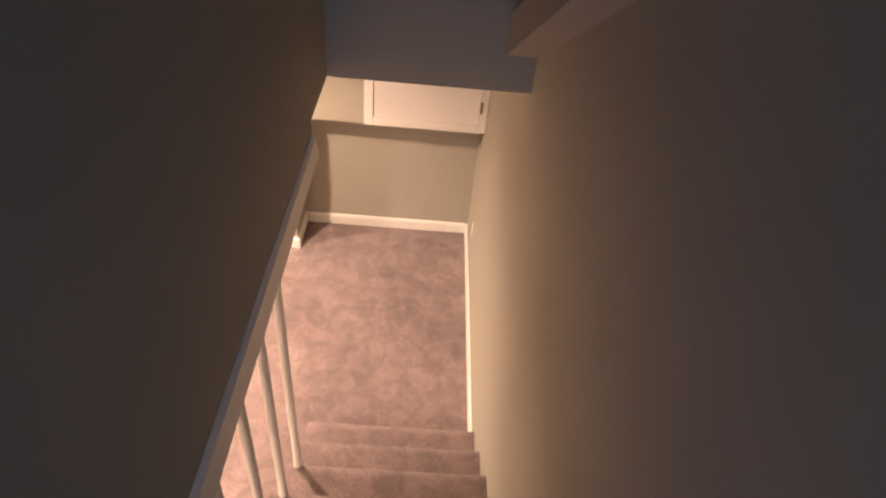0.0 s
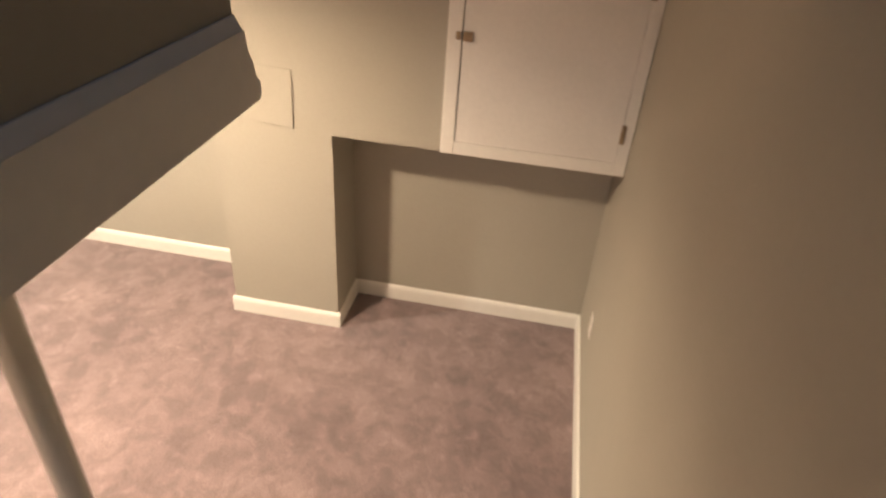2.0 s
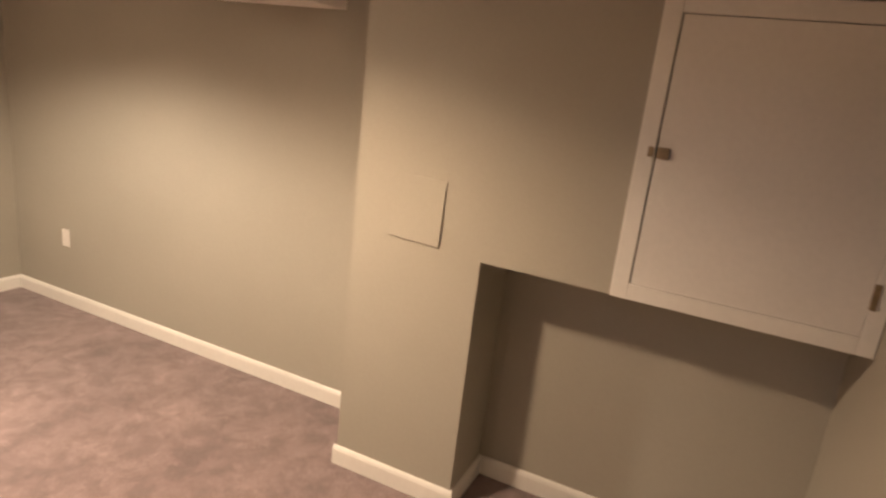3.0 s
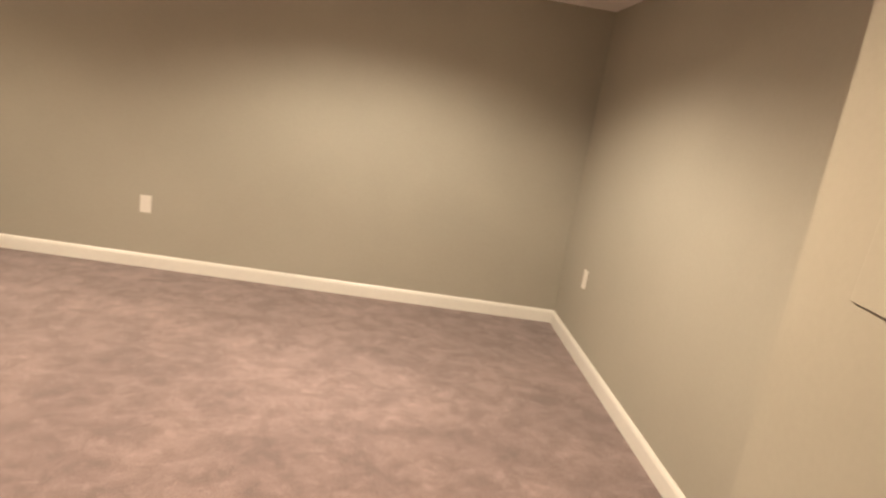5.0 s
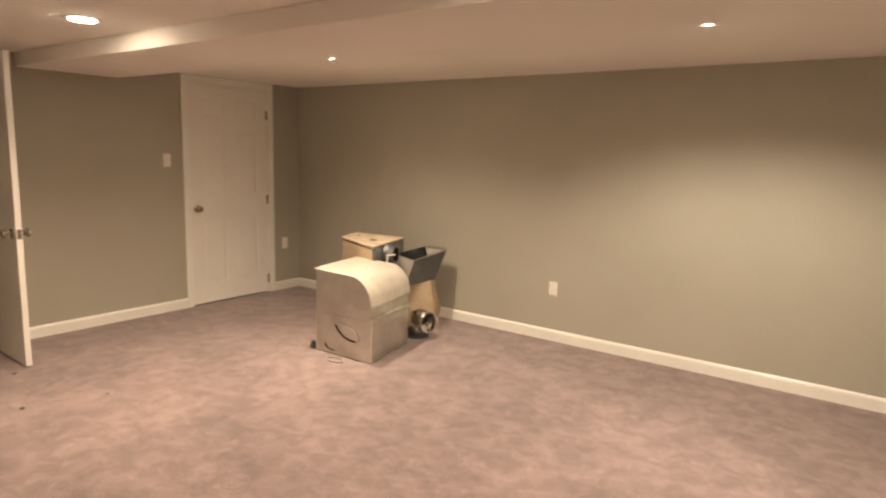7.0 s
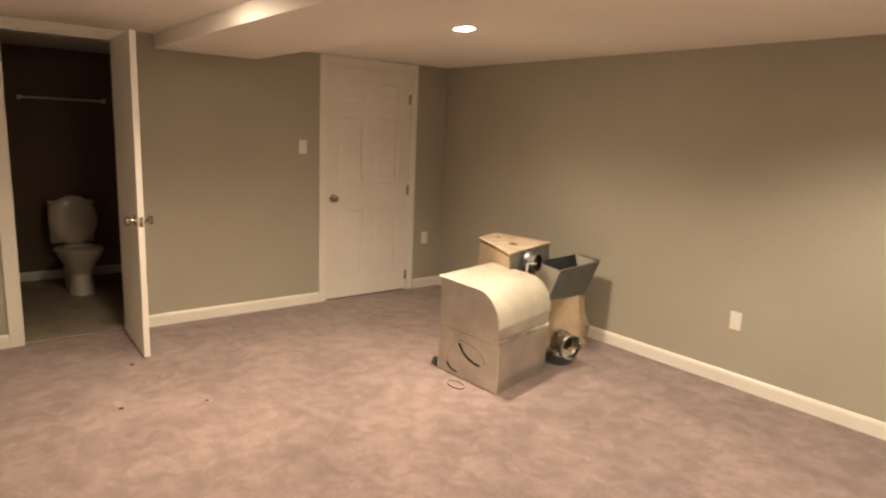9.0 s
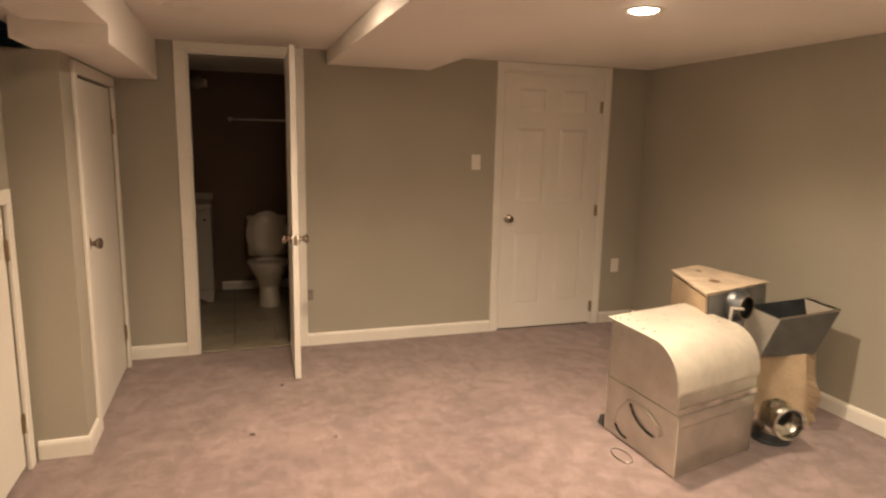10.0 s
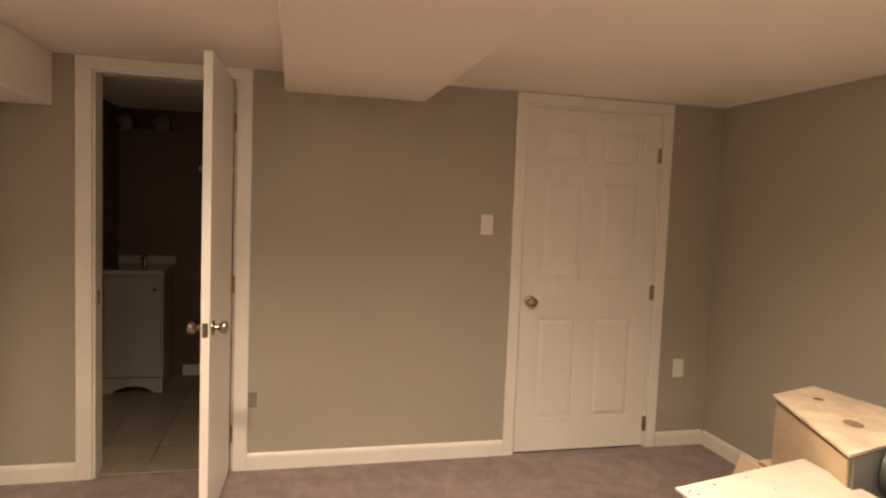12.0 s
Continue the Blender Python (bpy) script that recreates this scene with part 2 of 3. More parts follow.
structure("ceiling_slope", prism([(XH, 2.25), (XH, 2.40), (1.2, 4.0), (1.2, 3.85)], 0.12, Matrix.Translation((0, YS, 0))), PAINT, "sloping boxed strip high on the stair wall", "ceiling")

# closet and under-stair walls
CX0, CX1, CZT = 0.17, 1.095, 1.785
YC = 0.227          # face of the closet wall
structure("wall_closet", boxes(
    ((0, 0.13, 0), (CX0, YC, 1.856)), ((CX1, 0.13, 0), (1.355, YC, 1.856)), ((CX0, 0.13, CZT), (CX1, YC, 1.856)),
    ((1.255, -0.1, 0), (1.355, 0.13, 1.856))), PAINT, "greige closet wall under the landing", "wall")


def nose(i):
    return NOSE - RUN * (i - 1)


SX0, SX1, SZ1 = 1.46, 2.16, 1.208
bm = bmesh.new()
box(bm, (1.355, -0.1, 0), (SX0, 0.0, SZ1))
box(bm, (1.355, -0.1, SZ1), (nose(10), 0.0, 1.94))
for i in range(2, 10):
    x0, x1, top = nose(i + 1), nose(i), (RISE * i - 0.02 if i < 7 else 1.94)
    if x1 <= SX1:
        box(bm, (x0, -0.1, SZ1), (x1, 0.0, top))
    elif x0 < SX1:
        box(bm, (x0, -0.1, SZ1), (SX1, 0.0, top))
        box(bm, (SX1, -0.1, 0), (x1, 0.0, top))
    else:
        box(bm, (x0, -0.1, 0), (x1, 0.0, top))
structure("wall_under_stairs", bm, PAINT, "greige wall under the stairs with an access door", "wall")


# baseboards
def baseboard(a, b, normal, h=0.092, d=0.015):
    """A skirting board from a to b on the floor; normal points into the room."""
    a, b, n = Vector((*a, 0)), Vector((*b, 0)), Vector((*normal, 0))
    L = (b - a).length
    x = (b - a).normalized()
    prof = [(0, 0.001), (d, 0.001), (d, h - 0.02), (d * 0.75, h - 0.008), (d * 0.35, h), (0, h)]
    m = Matrix((( x.x, n.x, 0, a.x), (x.y, n.y, 0, a.y), (0, 0, 1, 0), (0, 0, 0, 1)))
    bm = bmesh.new()
    r0 = [bm.verts.new(m @ Vector((0, p, z))) for p, z in prof]
    r1 = [bm.verts.new(m @ Vector((L, p, z))) for p, z in prof]
    k = len(prof)
    bm.faces.new(r0)
    bm.faces.new(list(reversed(r1)))
    for i in range(k):
        bm.faces.new((r0[i], r1[i], r1[(i + 1) % k], r0[(i + 1) % k]))
    bmesh.ops.recalc_face_normals(bm, faces=bm.faces)
    return structure("baseboard", bm, TRIM, "white painted wooden baseboard along the wall", "baseboard")


baseboard((0.015, YA), (XB, YA), (0, -1))
baseboard((0, YC), (0, BY0 - 0.075), (1, 0))
baseboard((0, BY1 + 0.075), (0, DY0 - 0.058), (1, 0))
baseboard((0, DY1 + 0.068), (0, YA - 0.015), (1, 0))
baseboard((XB, 1.183), (XB, YA - 0.015), (-1, 0))
baseboard((XB, 1.168), (XC, 1.168), (0, 1))
baseboard((XC, 0.575), (XC, 1.183), (-1, 0))
baseboard((XC, 0.59), (XN, 0.59), (0, -1))
baseboard((XN, YS + 0.015), (XN, 0.575), (-1, 0))
baseboard((NOSE + 0.02, YS), (XN, YS), (0, 1))
baseboard((1.355, 0.02), (1.355, YC + 0.015), (1, 0))
baseboard((CX1 + 0.06, YC), (1.355, YC), (0, 1))
baseboard((SX1 + 0.06, 0.0), (nose(2), 0.0), (0, 1))


# casings round openings
def casing_x0(name, y0, y1, ztop, w=0.07, top=0.06, x=0.0, label="white painted door casing"):
    """Flat casing on a wall that faces +x."""
    bm = bmesh.new()
    box(bm, (x, y0 - w, 0.001), (x + 0.018, y0, ztop), 0.004)
    box(bm, (x, y1, 0.001), (x + 0.018, y1 + w, ztop), 0.004)
    box(bm, (x, y0 - w, ztop), (x + 0.018, y1 + w, ztop + top), 0.004)
    # jamb lining
    box(bm, (-0.12, y0, 0.001), (x, y0 + 0.012, ztop))
    box(bm, (-0.12, y1 - 0.012, 0.001), (x, y1, ztop))
    box(bm, (-0.12, y0 + 0.012, ztop - 0.012), (x, y1 - 0.012, ztop))
    return structure(name, bm, TRIM, label, "casing")


casing_x0("door_casing_bathroom", BY0, BY1, 2.045, 0.075, 0.06)
casing_x0("door_casing_panelled", DY0, DY1, 2.045, 0.06, 0.058)


def knob_bm(out, m):
    """A round door knob on a rose, pointing along +z before m."""
    return lathe([(0.033, 0), (0.033, 0.006), (0.028, 0.010), (0.013, 0.013), (0.012, 0.026), (0.020, 0.033), (0.027, 0.042), (0.0285, 0.050), (0.026, 0.059), (0.018, 0.064), (0.0, 0.066)], 24, m)


def hinge_bm(at, axis="x"):
    """A butt hinge: knuckle and leaf; the leaf lies in the wall plane."""
    bm = bmesh.new()
    x, y, z = at
    bmesh.ops.create_cone(bm, cap_ends=True, segments=10, radius1=0.006, radius2=0.006, depth=0.09, matrix=Matrix.Translation(at))
    if axis == "x":
        box(bm, (x - 0.006, y - 0.016, z - 0.044), (x - 0.002, y + 0.016, z + 0.044))
    else:
        box(bm, (x - 0.016, y - 0.006, z - 0.044), (x + 0.016, y - 0.002, z + 0.044))
    return bm


TOWARD_X = Matrix.Rotation(radians(90), 4, "Y")
TOWARD_Y = Matrix.Rotation(radians(-90), 4, "X")

# six-panel door, shut
door = tagged(thing("door_1", (0, DY0, 0), "white six-panel door, shut, with a nickel knob", "door"), kind="structure")


def panelled_leaf(w, h, t, both=False):
    """A moulded six-panel leaf: y across 0..w, front at x=0."""
    bm = bmesh.new()
    cols = [(0.115, w / 2 - 0.055), (w / 2 + 0.055, w - 0.115)]
    rows = [(0.19, 0.80), (1.02, 1.615), (1.72, h - 0.10)]
    d = 0.009
    box(bm, (-t + (d if both else 0), 0, 0), (-d, w, h))
    for x0, x1 in ([(-d, 0)] + ([(-t, -t + d)] if both else [])):
        ys = [0, cols[0][0], cols[0][1], cols[1][0], cols[1][1], w]
        for a, b in ((0, 1), (2, 3), (4, 5)):
            box(bm, (x0, ys[a], 0), (x1, ys[b], h))
        zs = [0, rows[0][0], rows[0][1], rows[1][0], rows[1][1], rows[2][0], rows[2][1], h]
        for c0, c1 in cols:
            for a, b in ((0, 1), (2, 3), (4, 5), (6, 7)):
                box(bm, (x0, c0, zs[a]), (x1, c1, zs[b]))
    return bm, cols, rows, d


def add_panels(leaf, cols, rows, x, sgn, offset):
    """Raised fields in the leaf's recesses."""
    for c0, c1 in cols:
        for r0, r1 in rows:
            bm = bmesh.new()
            n = 0.014
            lo = [(c0 + n, r0 + n), (c1 - n, r0 + n), (c1 - n, r1 - n), (c0 + n, r1 - n)]
            hi = [(c0 + n + 0.022, r0 + n + 0.022), (c1 - n - 0.022, r0 + n + 0.022), (c1 - n - 0.022, r1 - n - 0.022), (c0 + n + 0.022, r1 - n - 0.022)]
            va = [bm.verts.new((x, a, b)) for a, b in lo]
            vb = [bm.verts.new((x + sgn * 0.0075, a, b)) for a, b in hi]
            bm.faces.new(vb)
            for i in range(4):
                bm.faces.new((va[i], va[(i + 1) % 4], vb[(i + 1) % 4], vb[i]))
            bmesh.ops.transform(bm, matrix=offset, verts=bm.verts)
            bmesh.ops.recalc_face_normals(bm, faces=bm.faces)
            part("panel", bm, DOOR, leaf)


W1 = DY1 - DY0 - 0.03
bm, cols, rows, dd = panelled_leaf(W1, 2.018, 0.036)
off = Matrix.Translation((-0.004, 0.015, 0.012))
bmesh.ops.transform(bm, matrix=off, verts=bm.verts)
leaf = part("leaf", bm, DOOR, door)
add_panels(leaf, cols, rows, -dd, 1, off)
part("door_knob", knob_bm(0, pose(-0.004, 0.075, 0.912) @ TOWARD_X), NICKEL, leaf, "round satin nickel knob", True)
for hz in (0.150, 0.964, 1.795):
    part("hinge", hinge_bm((0.004, W1 + 0.02, hz)), BRASS, door, "dull metal hinge")

# bathroom door, half open into the room
ang = -2.2
bath_door = tagged(thing("door_2", pose(0.012, BY1 - 0.016, 0.0, 0, 0, ang), "white flat bathroom door standing wide open", "door"), kind="structure")
LB = 0.668
bm = bmesh.new()
box(bm, (0.0, -0.036, 0.012), (LB, 0, 2.036), 0.002)
leaf2 = part("leaf", bm, DOOR, bath_door)
part("door_knob", knob_bm(0, pose(LB - 0.065, 0, 0.893) @ TOWARD_Y), NICKEL, leaf2, "round satin nickel knob", True)
part("door_knob", knob_bm(0, pose(LB - 0.065, -0.036, 0.893, 90)), NICKEL, leaf2, "round satin nickel knob", True)
part("latch_plate", boxes(((LB, -0.030, 0.863), (LB + 0.0025, -0.006, 0.923))), NICKEL, leaf2)
part("latch_bolt", boxes(((LB + 0.0025, -0.024, 0.883), (LB + 0.011, -0.012, 0.903)), bevel=0.003), NICKEL, leaf2)
for hz in (0.2, 1.0, 1.83):
    part("hinge", hinge_bm((-0.004, 0.004, hz)), BRASS, bath_door, "dull metal hinge")
structure("strike_plate", boxes(((-0.06, BY0 + 0.012, 0.885), (-0.03, BY0 + 0.0145, 0.955))), BRASS, "dark brass strike plate in the jamb", "strike plate")

# closet door under the landing
closet = tagged(thing("door_3", (CX0, YC, 0), "plain white closet door, shut, with a knob", "door"), kind="structure")
leaf3 = part("leaf", boxes(((0.012, -0.04, 0.012), (CX1 - CX0 - 0.012, -0.006, CZT - 0.012)), bevel=0.002), DOOR, closet)
part("door_knob", knob_bm(0, pose(CX1 - CX0 - 0.075, -0.006, 0.962) @ TOWARD_Y), NICKEL, leaf3, "round satin nickel knob", True)
for hz in (0.25, 1.55):
    part("hinge", hinge_bm((0.006, 0.004, hz), "y"), BRASS, closet, "dull metal hinge")
bm = bmesh.new()
box(bm, (CX0 - 0.06, YC, 0.001), (CX0, YC + 0.017, CZT), 0.004)
box(bm, (CX1, YC, 0.001), (CX1 + 0.06, YC + 0.017, CZT), 0.004)
box(bm, (CX0 - 0.06, YC, CZT), (CX1 + 0.06, YC + 0.017, CZT + 0.058), 0.004)
structure("door_casing_closet", bm, TRIM, "white painted closet door casing", "casing")

# low access door under the stairs
low = tagged(thing("door_4", (SX0, 0.0, 0), "low plain white access door under the stairs", "door"), kind="structure")
leaf4 = part("leaf", boxes(((0.008, -0.04, 0.03), (SX1 - SX0 - 0.008, -0.004, SZ1 - 0.008)), bevel=0.002), DOOR, low)
part("door_knob", knob_bm(0, pose(SX1 - SX0 - 0.06, -0.004, 0.66) @ TOWARD_Y), NICKEL, leaf4, "round satin nickel knob", True)
for hz in (0.23, 1.01):
    part("hinge", hinge_bm((0.004, 0.004, hz), "y"), BRASS, low, "dull metal hinge")
bm = bmesh.new()
box(bm, (SX0 - 0.06, 0.0, 0.001), (SX0, 0.018, SZ1), 0.004)
box(bm, (SX1, 0.0, 0.001), (SX1 + 0.06, 0.018, SZ1), 0.004)
box(bm, (SX0 - 0.06, 0.0, SZ1), (SX1 + 0.06, 0.018, SZ1 + 0.06), 0.004)
structure("door_casing_low", bm, TRIM, "white painted casing of a low door", "casing")

# cupboard over the recess
cup = tagged(thing("wall_cupboard_door", (XC, CY0, CZ0), "white painted cupboard door over the recess, shut", "cupboard"), kind="structure")
leaf5 = part("leaf", boxes(((-0.012, 0.0015, 0.0012), (0.014, CY1 - CY0 - 0.005, CZ1 - CZ0 - 0.003)), bevel=0.0015), DOOR, cup)
for lo, hi in (((CY0 - 0.048, 1.106), (CY0, 2.094)), ((CY1, 1.106), (CY1 + 0.058, 2.094)), ((CY0, 1.106), (CY1, CZ0)), ((CY0, CZ1), (CY1, 2.094))):
    part("frame_board", box(bmesh.new(), (-0.016, lo[0] - CY0, lo[1] - CZ0), (0.0, hi[0] - CY0, hi[1] - CZ0), 0.003), TRIM, cup)
bm = boxes(((-0.030, CY1 - CY0 - 0.045, 0.430), (-0.012, CY1 - CY0 - 0.007, 0.466)), ((-0.026, CY1 - CY0 + 0.004, 0.432), (-0.016, CY1 - CY0 + 0.022, 0.464)), bevel=0.003)
part("latch", bm, BRASS, leaf5, "dull brass cupboard latch")
for hz in (0.128, 0.686):
    part("hinge", boxes(((-0.021, -0.016, hz - 0.04), (-0.007, 0.003, hz + 0.04)), bevel=0.003), BRASS, cup, "dull brass hinge")

# painted-over access panel in the chase
bm = bmesh.new()
box(bm, (-0.004, -0.115, -0.130), (0.0, 0.115, 0.130), 0.0015)
panel = mesh_object("access_panel", bm, PAINT)
panel.matrix_world = pose(XC - 0.001, 0.879, 1.258, 1.5, 1.6, -1.4)
tagged(panel, "painted-over access panel set in the chase", "access panel")


# wall plates
def outlet(m, switch=False):
    e = thing("light_switch" if switch else "wall_outlet", m, "white plastic light switch on the greige wall" if switch else "white plastic duplex outlet on the greige wall", "switch" if switch else "outlet", "" if switch else "wall outlets")
    bm = bmesh.new()
    box(bm, (-0.036, -0.006, -0.058), (0.036, 0.0, 0.058), 0.003)
    part("cover_plate", bm, PLASTIC, e)
    if switch:
        part("toggle", boxes(((-0.016, -0.009, -0.032), (0.016, -0.006, 0.032)), bevel=0.001), PLASTIC, e)
    else:
        for dz in (-0.02, 0.02):
            part("socket", boxes(((-0.017, -0.0085, dz - 0.014), (0.017, -0.006, dz + 0.014)), bevel=0.001), PLASTIC, e)
    return e


outlet(pose(3.032, YA, 0.427))
outlet(pose(0, 3.970, 0.494, 0, 0, 90))
outlet(pose(XB, 3.655, 0.469, 0, 0, -90))
outlet(pose(5.313, YS, 0.39, 0, 0, 180))
outlet(pose(0, 2.684, 1.350, 0, 0, 90), True)
bm = bmesh.new()
box(bm, (0, 1.404, 0.342), (0.004, 1.446, 0.422), 0.002)
tagged(mesh_object("wall_plate", bm, STAIN), "small scuffed grey plate low on the wall", "wall plate")


# recessed downlights
def downlight(x, y, lit=True):
    e = thing("downlight", (x, y, H), "round white recessed ceiling light, lit" if lit else "round white recessed ceiling light, unlit", "ceiling light", "downlights")
    part("trim_ring", lathe([(0.062, -0.0005), (0.066, -0.005), (0.085, -0.004), (0.092, -0.001), (0.092, 0.0)], 32), PLASTIC, e, "", True)
    part("lens", lathe([(0.0, -0.014), (0.030, -0.0132), (0.050, -0.0105), (0.060, -0.0065), (0.0635, -0.002), (0.0635, -0.0008)], 32), LENS if lit else PLASTIC, e, "glowing lens" if lit else "", True)


for lx, ly in LIGHTS:
    downlight(lx, ly)
downlight(1.17, 0.72, False)

# ---- stairs ----
stairs = thing("staircase", (NOSE, YS, 0), "mauve-carpeted straight staircase with white balusters", "staircase")
SW = 0.215 - YS
for i in range(1, 14):
    x1 = -RUN * (i - 1)
    x0 = x1 - RUN - 0.02 if i < 13 else -NOSE - 0.12
    zt = RISE * i
    pts = [(x0, zt), (x1 - 0.062, zt), (x1 - 0.046, zt + 0.005), (x1 - 0.026, zt + 0.006), (x1 - 0.010, zt - 0.001), (x1 - 0.001, zt - 0.018), (x1 - 0.001, zt - 0.032), (x1 - 0.012, zt - 0.044), (x1 - 0.028, zt - 0.047), (x1 - 0.028, zt - RISE + 0.001), (x0, zt - RISE + 0.001)]
    part("step", prism(pts, (SW if i < 7 else -YS - 0.1) - 0.002, Matrix.Translation((0, 0.001, 0))), CARPET, stairs, "", True)
trim_bm = prism([(0.0, 1.94), (XW + 0.030, 1.94), (XW + 0.036, 1.948), (XW + 0.036, 1.965), (XW + 0.026, 1.972), (XW + 0.020, 1.995), (XW + 0.010, 2.01), (XW + 0.005, 2.04), (0.0, 2.04)], 0.112, Matrix.Translation((0, YL - 0.012, 0)))
bmesh.ops.recalc_face_normals(trim_bm, faces=trim_bm.faces)
structure("trim_cap", hull([(0.0, YL - 0.012, 2.0405), (XW, YL - 0.012, 2.0405), (XW, YL, 2.0405), (0.0, YL, 2.0405), (0.0, YL - 0.003, 2.058), (XW, YL - 0.003, 2.058), (XW, YL, 2.058), (0.0, YL, 2.058)]), TRIM, "white bevelled cap of the stair trim", "trim")
structure("trim_stair_opening", trim_bm, TRIM, "white moulded trim under the stairwell wall", "trim")
for i in range(3, 7):
    bot = RISE * i
    bm = lathe([(0.019, bot), (0.019, bot + 0.02), (0.0165, bot + 0.03), (0.0165, 1.94)], 14, Matrix.Translation((nose(i) - NOSE - 0.012, 0.157 - YS, 0)))
    part("baluster", bm, TRIM, stairs, "white round wooden baluster", True)

# ---- sheet-metal ducts and cartons by the long wall ----
SK = Matrix(((0.995, -0.13 / 0.575, 0, 0), (0.03, 0.56 / 0.575, 0, 0), (0, 0, 1, 0), (0, 0, 0, 1)))
PLENUM = Matrix.Translation((1.797, 2.775, 0.0)) @ SK
DW, DD = 0.545, 0.575
arc = [(DW, 0.302)] + [(DW - 0.19 + 0.19 * math.cos(a), 0.418 + 0.19 * math.sin(a)) for a in [math.pi / 2 * k / 10 for k in range(11)]]
plenum = thing("duct_plenum", (1.797, 2.775, 0), "galvanised sheet-metal duct plenum with a rounded top", "duct")
INV = Matrix.Translation((-1.797, -2.775, 0)) @ PLENUM


def place(bm, m=INV):
    bmesh.ops.transform(bm, matrix=m, verts=bm.verts)
    return bm


def shell(outer, inner, y0, y1):
    """A bent sheet between two outlines in x, z, from y0 to y1."""
    bm = bmesh.new()
    inner = list(reversed(inner))
    r = [[bm.verts.new((x, y, z)) for x, z in line] for y in (y0, y1) for line in (outer, inner)]
    for k in range(len(outer) - 1):
        for p, q in ((0, 2), (3, 1), (1, 0), (2, 3)):
            bm.faces.new((r[p][k], r[p][k + 1], r[q][k + 1], r[q][k]))
    for k in (0, -1):
        bm.faces.new((r[0][k], r[1][k], r[3][k], r[2][k]))
    bmesh.ops.recalc_face_normals(bm, faces=bm.faces)
    return bm


part("base", place(boxes(((0, 0, 0.002), (DW, DD, 0.292)), bevel=0.004)), STEEL, plenum, "", False)
part("hood", place(prism([(0.0, 0.302)] + arc + [(0.0, 0.610)], DD)), STEEL, plenum)
outer = [(DW + 0.004, 0.404)] + [(x + 0.004 * math.cos(math.pi / 2 * k / 10), z + 0.004) for k, (x, z) in enumerate(arc[1:])] + [(-0.014, 0.622)]
inner = [(x - 0.004 if x > 0.1 else x, z - 0.005) for x, z in reversed(outer)]
part("top_sheet", place(shell(outer, inner, -0.018, DD + 0.012)), DUSTY, plenum, "cream-coloured rolled top sheet", True)
hem_in = [(x - 0.004 if x > 0.1 else x, z - 0.006) for x, z in reversed(outer)]
part("hem", place(shell([(x + 0.001, z + 0.0015) for x, z in outer], hem_in, -0.022, -0.014)), PALE, plenum, "pale turned-down hem", True)
random.seed(11)
bm = bmesh.new()
for k in range(26):
    sx, sy, r = 0.01 + 0.33 * random.random() ** 1.4, -0.008 + 0.5 * random.random() ** 3, 0.0015 + 0.004 * random.random() ** 2
    bmesh.ops.create_cone(bm, cap_ends=True, segments=6, radius1=r, radius2=r * 0.6, depth=0.002, matrix=Matrix.Translation((sx, sy, 0.6235)) @ Matrix.Rotation(random.random() * 3, 4, "Z") @ Matrix.Diagonal((1.8, 0.8, 1, 1)))
tagged(part("dirt_specks", place(bm), KNOT, plenum, "brown specks of dirt"), kind="stuff")
bm = bmesh.new()
box(bm, (-0.006, -0.007, 0.288), (DW + 0.006, DD + 0.006, 0.303), 0.003)
part("seam", place(bm), STEEL, plenum)


def bend(pts, n=4):
    """Eases a line of x, z points into a smooth one."""
    for _ in range(n):
        pts = [pts[0]] + [q for a, c in zip(pts, pts[1:]) for q in ((a[0] * 0.75 + c[0] * 0.25, a[1] * 0.75 + c[1] * 0.25), (a[0] * 0.25 + c[0] * 0.75, a[1] * 0.25 + c[1] * 0.75))] + [pts[-1]]
    return pts


part("slot", place(tube([(x, -0.004, z) for x, z in bend([(0.20, 0.225), (0.225, 0.187), (0.27, 0.155), (0.33, 0.135), (0.395, 0.132)], 2)], 0.006, 6)), BLACK, plenum, "black curved slit")
part("slot", place(tube([(x, -0.004, z) for x, z in bend([(0.09, 0.068), (0.11, 0.045), (0.145, 0.031), (0.185, 0.03)], 2)], 0.005, 6)), BLACK, plenum, "black curved slit")
part("wire", place(tube([(x, -0.012, z) for x, z in bend([(0.185, 0.242), (0.26, 0.248), (0.35, 0.24), (0.42, 0.205), (0.44, 0.16), (0.395, 0.132)], 3)], 0.004, 6)), STEEL, plenum)
part("wire", place(tube([(x, -0.008, z) for x, z in bend([(0.195, 0.225), (0.12, 0.185), (0.085, 0.12), (0.09, 0.068)], 3)], 0.0025, 6)), STEEL, plenum)
part("wire", place(tube([(0.27 + 0.075 * math.cos(a), -0.10 - 0.04 * math.sin(a), 0.006) for a in [0.33 * k for k in range(20)]], 0.003, 6)), STEEL, plenum)
# rolled lip; its brighter steel puts in the reflected highlight
part("band", place(boxes(((DW - 0.002, -0.004, 0.306), (DW + 0.007, DD + 0.004, 0.338)), bevel=0.0035)), CHROME, plenum, "rolled band in brighter steel for the reflected highlight")
bm = bmesh.new()
box(bm, (DW + 0.0035, 0.0, 0.395), (DW + 0.008, DD, 0.403), 0.0015)
box(bm, (DW - 0.001, 0.0, 0.235), (DW + 0.004, DD, 0.242), 0.0015)
part("crease", place(bm), STEEL, plenum)
# paler strips put the highlights of the folded edges into the colour
for x in (0.0, DW):
    part("edge_fold_highlight", place(boxes(((x - 0.004, -0.004, 0.004), (x + 0.004, 0.004, 0.286)), bevel=0.002)), DUSTY, plenum, "folded edge with its highlight put in as pale colour")


